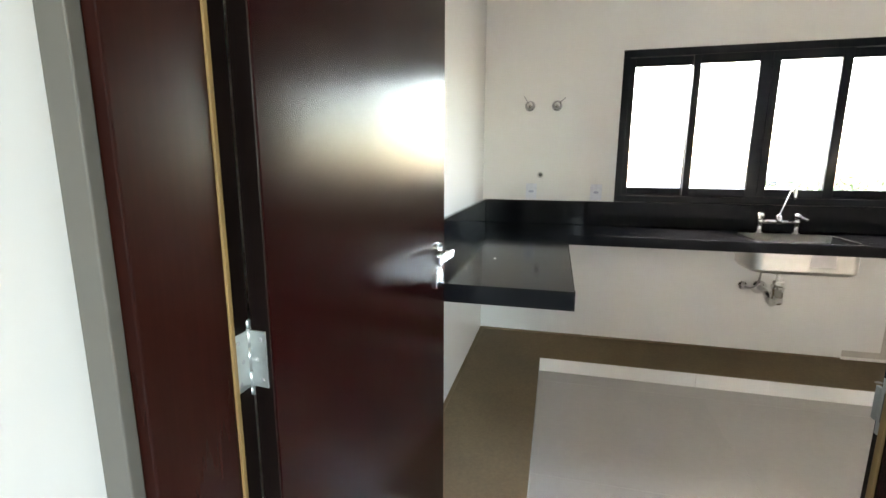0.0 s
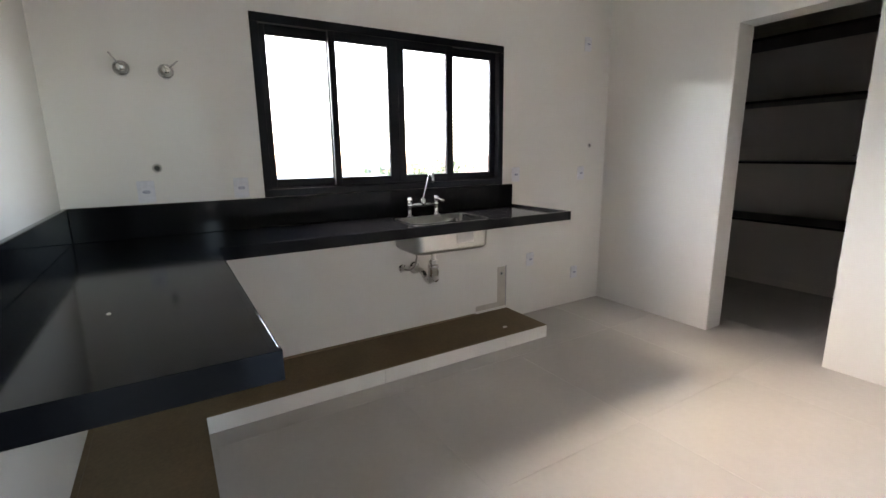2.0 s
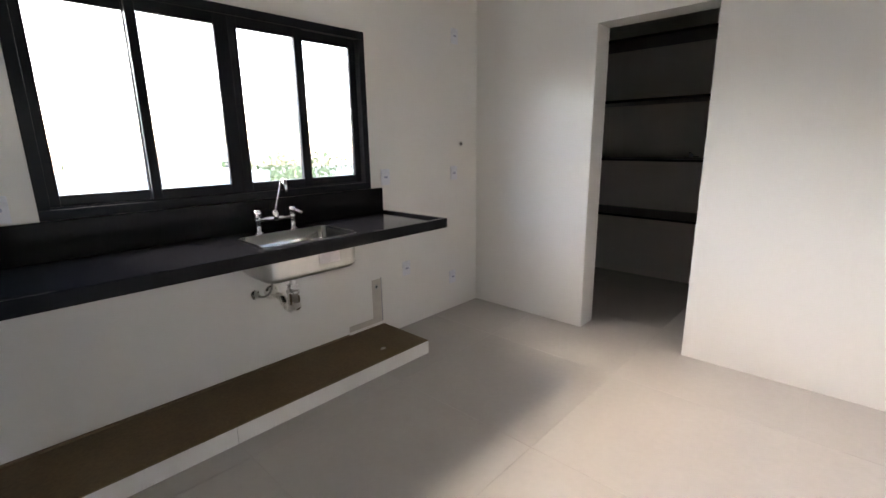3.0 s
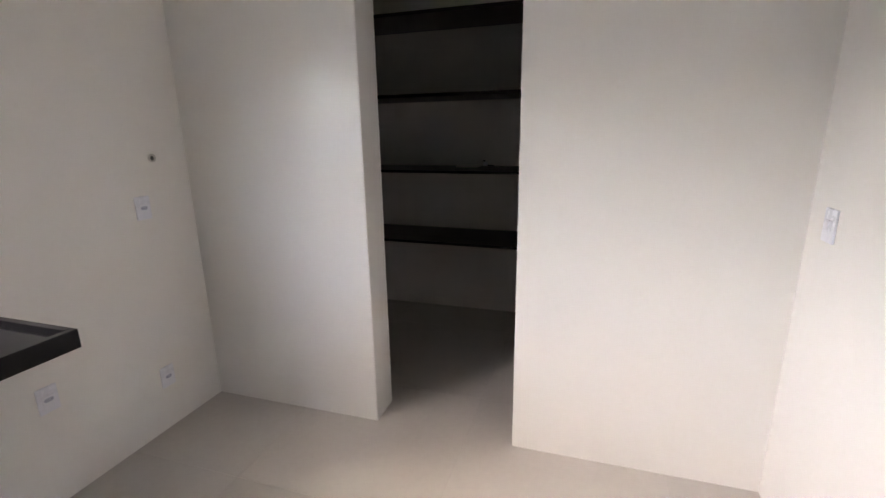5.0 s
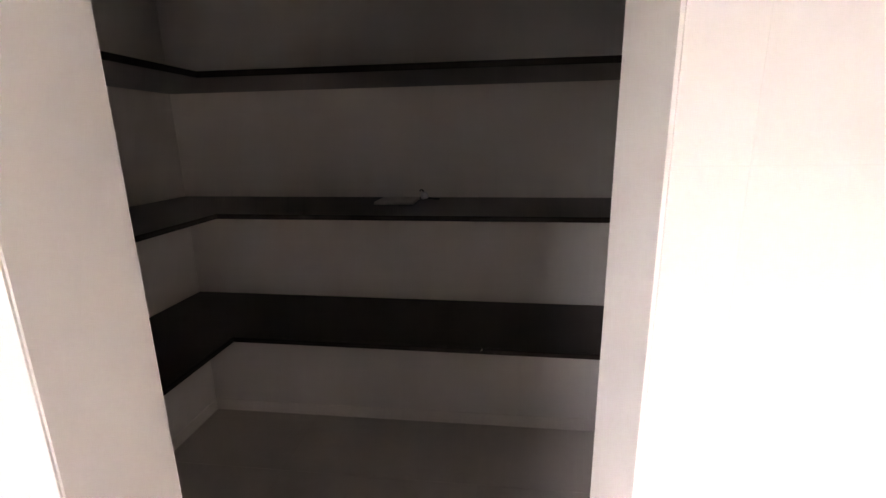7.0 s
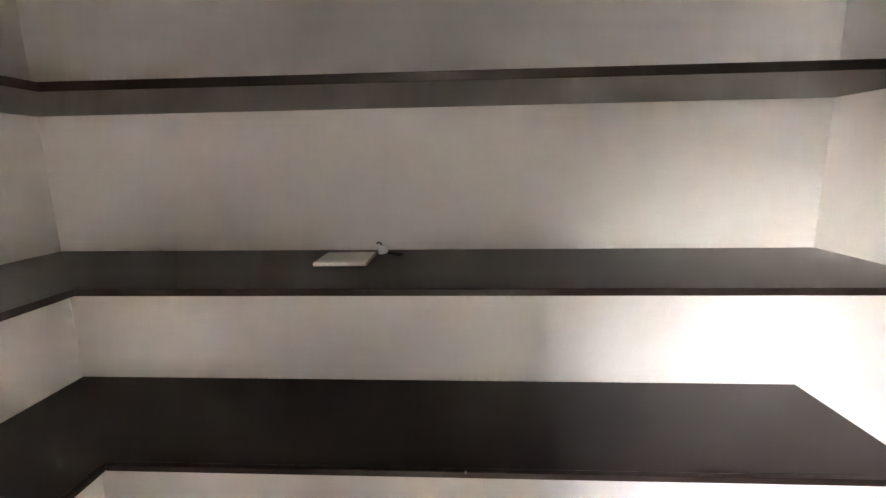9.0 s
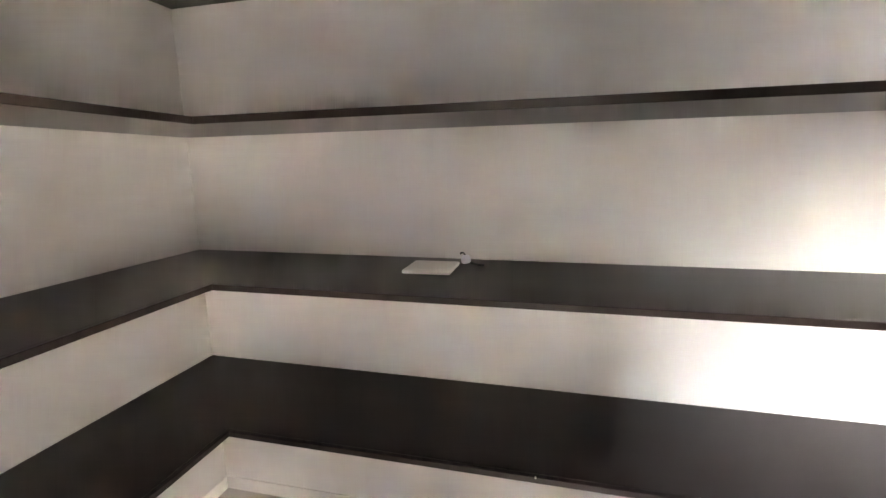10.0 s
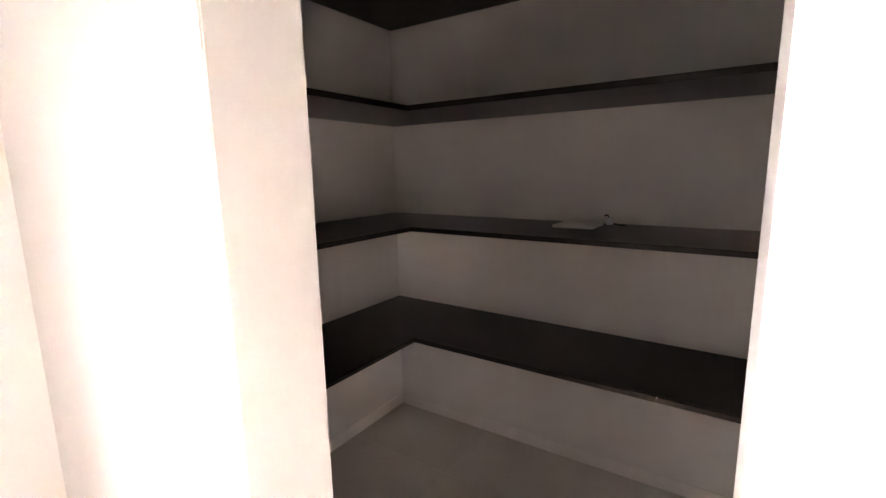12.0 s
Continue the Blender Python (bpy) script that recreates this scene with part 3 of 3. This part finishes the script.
def wall_valve(x, z, turn):
    v = thing("wall_valve", "chrome wall valve with a round flange", "valve", "valves beside the window", at=(x, -TT - 0.0005, z))
    part("flange", lathe([(0.033, 0), (0.035, 0.006), (0.031, 0.018), (0.026, 0.021), (0.021, 0.010), (0.016, 0.008)], (0, 0, 0), (0, -1, 0)), M_CHROME, v, "", True)
    part("stem", lathe([(0.013, 0.008), (0.013, 0.040), (0.017, 0.044), (0.018, 0.058), (0.013, 0.064)], (0, 0, 0), (0, -1, 0)), M_SATIN, v, "", True)
    part("lever", cyl((0, -0.054, 0), (0.070 * math.cos(turn), -0.054, 0.070 * math.sin(turn)), 0.0048, 0.0035, 10), M_CHROME, v, "", True)


wall_valve(0.317, 1.700, 2.15)
wall_valve(0.495, 1.698, 0.7)

patch = thing("mortar_patch", "untiled strip of bare grey mortar above the plinth", "wall patch")
part("mortar", box((2.540, -0.0090, 0.112), (2.618, -0.0066, 0.432), 0.0008), M_PATCH, patch)
# Grey bar stands in for the shadow along the recess's right side.
part("cut_edge", box((2.6185, -0.0120, 0.112), (2.6245, -0.0066, 0.438), 0.0008), M_GREYPL, patch, "grey bar for the recess's shadow")
part("mortar", box((2.335, -0.0090, 0.112), (2.5395, -0.0066, 0.152), 0.0008), M_PATCH, patch)

pipe_stub(2.578, 0.378, 0.014, 0, "small capped pipe end in the bare mortar", M_GREYPL)


crumb = thing("mortar_crumb", "small pale mortar crumb lying on the plinth", "mortar crumb", at=(2.36, -0.33, 0.090))
bm = bmesh.new()
bmesh.ops.create_icosphere(bm, subdivisions=2, radius=0.016)
for v in bm.verts:
    v.co = Vector((v.co.x * 1.3, v.co.y * 0.7, max(v.co.z * 0.35, -0.002) + 0.002)) * (1 + 0.25 * noise.noise(v.co * 90))
part("lump", bm, M_PATCH, crumb)
dust = thing("mortar_crumb", "tiny pale mortar crumb lying on the granite slab", "mortar crumb", at=(0.27, -1.32, CZ))
part("lump", lathe([(0.001, 0), (0.0055, 0.0), (0.005, 0.003), (0.001, 0.005)], (0, 0, 0), (0, 0, 1), 7), M_FOAM, dust)

# ---- door ----
def door():
    # the jambs and head stand in the wall opening
    fr = setting("door_frame", "dark red wooden door frame with pale rebate edge", "door frame")
    y0, y1 = HY - 0.012, BY + 0.012
    part("jamb", box((DX0 + 0.0, y0, 0), (0.080, BY - 0.030, DTOP - 0.04), 0.003), M_FRAMEWOOD, fr)
    part("rebate", box((DX0 + 0.0, BY - 0.0295, 0), (0.078, y1, DTOP - 0.04), 0.002), M_EDGESHADE, fr)
    part("rebate_edge", box((0.0785, BY - 0.034, 0), (0.0835, BY - 0.026, DTOP - 0.04), 0.001), M_RAW, fr, "bare yellow wood edge")
    part("jamb", box((0.855, y0, 0), (DX1, BY - 0.030, DTOP - 0.04), 0.003), M_FRAMEWOOD, fr)
    part("rebate_edge", box((0.8525, BY - 0.034, 0), (0.8575, BY - 0.026, DTOP - 0.04), 0.001), M_RAW, fr, "bare yellow wood edge")
    part("rebate", box((0.872, BY - 0.0255, 0), (DX1, y1, DTOP - 0.04), 0.002), M_EDGESHADE, fr)
    for z in (0.30, 1.02, 1.80):
        part("hinge_plate", box((0.0781, BY - 0.026, z - 0.045), (0.0792, BY + 0.004, z + 0.045)), M_ZINC, fr, "zinc-plated hinge plate")
        for dy, dz in ((-0.017, -0.032), (-0.009, 0.0), (-0.017, 0.032)):
            part("screw", lathe([(0.0035, 0), (0.0035, 0.0006), (0.001, 0.0008)], (0.0793, BY + dy, z + dz), (1, 0, 0), 10), M_GREYPL, fr)
    strike = part("strike_plate", box((0.8708, BY - 0.020, 1.02), (0.8718, BY + 0.008, 1.085), 0.0004), M_ZINC, fr, "steel strike plate")
    part("strike_lip", box((0.8700, BY + 0.0083, 1.034), (0.8735, BY + 0.0165, 1.073), 0.001), M_ZINC, strike)
    part("latch_hole", box((0.8700, BY - 0.014, 1.036), (0.8707, BY + 0.002, 1.070)), M_DARKPL, strike)
    part("head", box((DX0, y0, DTOP - 0.0395), (DX1, y1, DTOP - 0.001), 0.003), M_FRAMEWOOD, fr)
    part("casing", box((0.024, HY - 0.030, 0), (0.0630, HY - 0.0125, DTOP + 0.03), 0.002), M_STRIP, fr, "grey casing strip")
    part("casing", box((DX1 - 0.012, HY - 0.016, 0), (DX1 + 0.05, HY - 0.0005, DTOP + 0.03), 0.002), M_STRIP, fr)
    part("casing", box((DX0 + 0.0125, HY - 0.016, DTOP - 0.012), (DX1 - 0.0125, HY - 0.0005, DTOP + 0.03), 0.002), M_STRIP, fr)
    # the leaf is built shut, along +x from the hinge pin at the origin, then swung open
    d = thing("door_1", "dark red lacquered wooden door standing open", "door")
    d["kind"] = "structure"
    w, th = 0.80, 0.036
    part("leaf", box((0.004, -th, 0.008), (w, -0.001, 2.085), 0.0025), M_DOOR, d)
    # Hinge edge coloured as dark as its shaded gap.
    part("hinge_edge", box((0.0005, -th + 0.001, 0.009), (0.0038, -0.002, 2.084), 0.0005), M_EDGESHADE, d, "edge with the gap's shade in its colour")
    for z in (0.30, 1.02, 1.80):
        hg = part("hinge", cyl((0, 0.004, z - 0.0165), (0, 0.004, z + 0.0165), 0.0068, seg=14), M_ZINC, d, "zinc-plated hinge", True)
        for z0, z1 in ((-0.048, -0.0175), (0.0175, 0.048)):
            part("knuckle", cyl((0, 0.004, z + z0), (0, 0.004, z + z1), 0.0068, seg=14), M_ZINC, hg, "", True)
        for side in (-1, 1):
            part("pin_cap", lathe([(0.0052, 0), (0.0060, 0.002), (0.0060, 0.010), (0.0045, 0.012)], (0, 0.004, z + side * 0.0485), (0, 0, side), 14), M_ZINC, hg, "", True)
        part("plate", box((-0.0025, -0.030, z - 0.045), (0.0, 0.001, z + 0.045), 0.0005), M_ZINC, hg)
        for dy, dz in ((-0.021, -0.032), (-0.012, 0.0), (-0.021, 0.032)):
            part("screw", lathe([(0.0035, 0), (0.0035, 0.0006), (0.001, 0.0008)], (-0.0026, dy, z + dz), (-1, 0, 0), 10), M_GREYPL, hg)
    zc = 1.05
    for side, y in ((-1, -th), (1, 0.0)):
        hx = w - 0.068
        rose = part("handle_rose", round_plate(hx, y, zc, 0.024, 0.029, 0.012, side * 0.009), M_CHROME, d, "rounded chrome rose")
        part("neck", cyl((hx, y + side * 0.009, zc), (hx, y + side * 0.042, zc), 0.009, seg=14), M_CHROME, rose, "", True)
        part("lever", box((hx - 0.118, min(y + side * 0.0385, y + side * 0.0510), zc - 0.011), (hx + 0.012, max(y + side * 0.0385, y + side * 0.0510), zc + 0.011), 0.003), M_CHROME, rose, "flat chrome lever")
        key = part("key_rose", round_plate(hx, y, zc - 0.077, 0.026, 0.030, 0.010, side * 0.009), M_CHROME, d, "rounded chrome keyhole plate")
        part("keyhole", box((hx - 0.003, min(y + side * 0.0092, y + side * 0.0105), zc - 0.087), (hx + 0.003, max(y + side * 0.0092, y + side * 0.0105), zc - 0.066)), M_DARKPL, key)
    part("latch_plate", box((w + 0.0002, -th + 0.006, zc - 0.12), (w + 0.002, -0.007, zc + 0.10)), M_ZINC, d)
    d.matrix_world = pose(0.0795, BY + 0.010, 0.0, 0, 0, 84.9)


door()


# ---- pantry ----
def shelf(z, th, sag, label):
    s = thing("pantry_shelf", label, "shelf", "pantry shelves")
    fx, fy = 4.834, -0.501
    top = z + th
    part("slab", prism([(PX, 0.0), (BX, 0.0), (BX, BY), (fx + 0.018, BY), (fx + 0.018, fy + 0.018), (PX, fy + 0.018)], z + 0.004, top), M_SHELF, s)
    part("edge_strip", box((fx, BY, z), (fx + 0.0178, fy, top + 0.0005), 0.0025), M_SHELF, s, "polished front edge")
    part("edge_strip", box((PX, fy, z), (fx + 0.0178, fy + 0.0178, top + 0.0005), 0.0025), M_SHELF, s, "polished front edge")
    if z < 1.0:
        part("paint_fleck", box((fx - 0.001, -1.502, top - 0.003), (fx + 0.004, -1.498, top + 0.0015), 0.0006), M_FOAM, s, "pale paint fleck")
    s.matrix_world = Matrix.Translation((0, 0, z)) @ pose(0, 0, 0, sag) @ Matrix.Translation((0, 0, -z))
    return s


for z, th, sag in ((0.676, 0.019, 0.52), (1.178, 0.019, 0.28), (1.678, 0.022, 0.0), (2.186, 0.022, 0.0)):
    shelf(z, th, sag, "dark brown granite L-shaped wall shelf")


def shelf_things():
    b = thing("white_board", "white rectangular plastic cover lying on the shelf", "plastic cover")
    part("cover", box((5.055, -1.212, 1.1985), (5.215, -1.050, 1.2105), 0.003), M_FOAM, b)
    part("inner_panel", box((5.070, -1.197, 1.2107), (5.200, -1.065, 1.2118), 0.0005), M_FOAM, b)
    s = thing("lamp_holder", "small white lamp holder with dark cable", "lamp holder")
    part("socket", lathe([(0.010, 0), (0.017, 0.004), (0.017, 0.022), (0.012, 0.028), (0.008, 0.031)], (5.240, -1.232, 1.1985), (0.1, 0.2, 1)), M_PLASTIC, s, "", True)
    part("clip", tube([(5.241, -1.227, 1.227), (5.239, -1.222, 1.236), (5.236, -1.215, 1.238), (5.234, -1.210, 1.233)], 0.003), M_DARKPL, s)
    part("cable", tube([(5.232, -1.250, 1.2035), (5.215, -1.268, 1.2030), (5.200, -1.285, 1.2030), (5.205, -1.300, 1.2030)], 0.0045), M_DARKPL, s)


shelf_things()

bb = setting("baseboard", "low porcelain skirting along the pantry walls", "baseboard")
for lo, hi in (((BX - 0.005, BY, 0.0), (BX, 0.0, 0.066)), ((PX, -0.005, 0.0), (BX - 0.0055, 0.0, 0.066)), ((PX, BY, 0.0), (BX - 0.0055, BY + 0.005, 0.066)), ((PX, OPL + 0.012, 0.0), (PX + 0.005, -0.0055, 0.066))):
    part("skirting", box(lo, hi, 0.002), M_SKIRT, bb)

trim = setting("trim", "thin white edge trims round the pantry doorway", "trim")
for y, s in ((OPL, 1), (OPR, -1)):
    part("edge_trim", box((PX - 0.003, min(y - s * 0.002, y + s * 0.008), 0.0), (PX + 0.001, max(y - s * 0.002, y + s * 0.008), OPT)), M_TRIMW, trim)


# ---- tiles, last ----
def tile_piece(name, parent, lo, hi, mat, cache={}):
    size = tuple(round(hi[i] - lo[i], 4) for i in range(3))
    key = (size, mat.name)
    if key not in cache:
        bm = box((0, 0, 0), size, 0.0002, 1)
        me = bpy.data.meshes.new(name)
        bm.to_mesh(me)
        bm.free()
        me.materials.append(mat)
        cache[key] = me
    ob = new(name, cache[key])
    ob.location = lo
    ob.parent = parent
    return ob


def floor_tiles():
    p, g = 0.886, 0.0008
    xs = [1.380 + p * i for i in range(-3, 6)]
    ys = [-1.478 + p * i for i in range(-6, 4)]
    for x in xs:
        for y in ys:
            a0, b0, a1, b1 = max(x, -0.0), max(y, HALL), min(x + p, BX), min(y + p, 0.0)
            if a1 - a0 > 0.03 and b1 - b0 > 0.03:
                tile_piece("floor_tile", floor, (a0 + g, b0 + g, -0.008), (a1 - g, b1 - g, 0.0), M_PORC)


def wall_tiles(parent, axis, face, out, u0, u1, v0, v1, du, dv, uo, vo, holes):
    """Tiles on a wall: axis is its normal, face its plane, out the sign of the normal."""
    g = 0.0
    nu, nv = int((u1 - u0) / du) + 3, int((v1 - v0) / dv) + 3
    for i in range(-nu, nu):
        for j in range(-nv, nv):
            r = (max(uo + i * du, u0), max(vo + j * dv, v0), min(uo + (i + 1) * du, u1), min(vo + (j + 1) * dv, v1))
            if r[2] - r[0] < 0.02 or r[3] - r[1] < 0.02:
                continue
            parts = [r]
            for h in holes:
                parts = [q for s in parts for q in minus(s, h)]
            for a, b_, c, d in parts:
                if c - a < 0.004 or d - b_ < 0.004:
                    continue
                lo_n, hi_n = (face, face + TT) if out > 0 else (face - TT, face)
                if axis == "x":
                    tile_piece("wall_tile", parent, (lo_n, a + g, b_ + g), (hi_n, c - g, d - g), M_TILE)
                else:
                    tile_piece("wall_tile", parent, (a + g, lo_n, b_ + g), (c - g, hi_n, d - g), M_TILE)


floor_tiles()
obs = bpy.data.objects
DU, DV = 0.60, 1.20
wall_tiles(obs["wall_partition"], "x", RX + TT, -1, BY + TT, -TT, 0.0, H, DU, DV, -1.772, 1.432, [(OPR, -1, OPL, OPT)])
wall_tiles(obs["wall_north"], "y", 0.0, -1, 0.0, RX + TT, 0.0, H, DU, DV, 0.29, 1.432, [(WX0, WZ0, WX1, WZ1)])
wall_tiles(obs["wall_west"], "x", 0.0, 1, BY, -TT, 0.0, H, DU, DV, -1.772, 1.432, [])
wall_tiles(obs["wall_south"], "y", BY, 1, TT, RX, 0.0, H, DU, DV, 0.30, 1.432, [(DX0, -1, DX1, DTOP)])
# the reveals of the doorway
for y, s in ((OPL, 1), (OPR, -1)):
    tile_piece("reveal_tile", obs["wall_partition"], (RX + 0.003, min(y, y - s * 0.004), 0.0004), (PX - 0.003, max(y, y - s * 0.004), OPT - 0.0004), M_TILE)
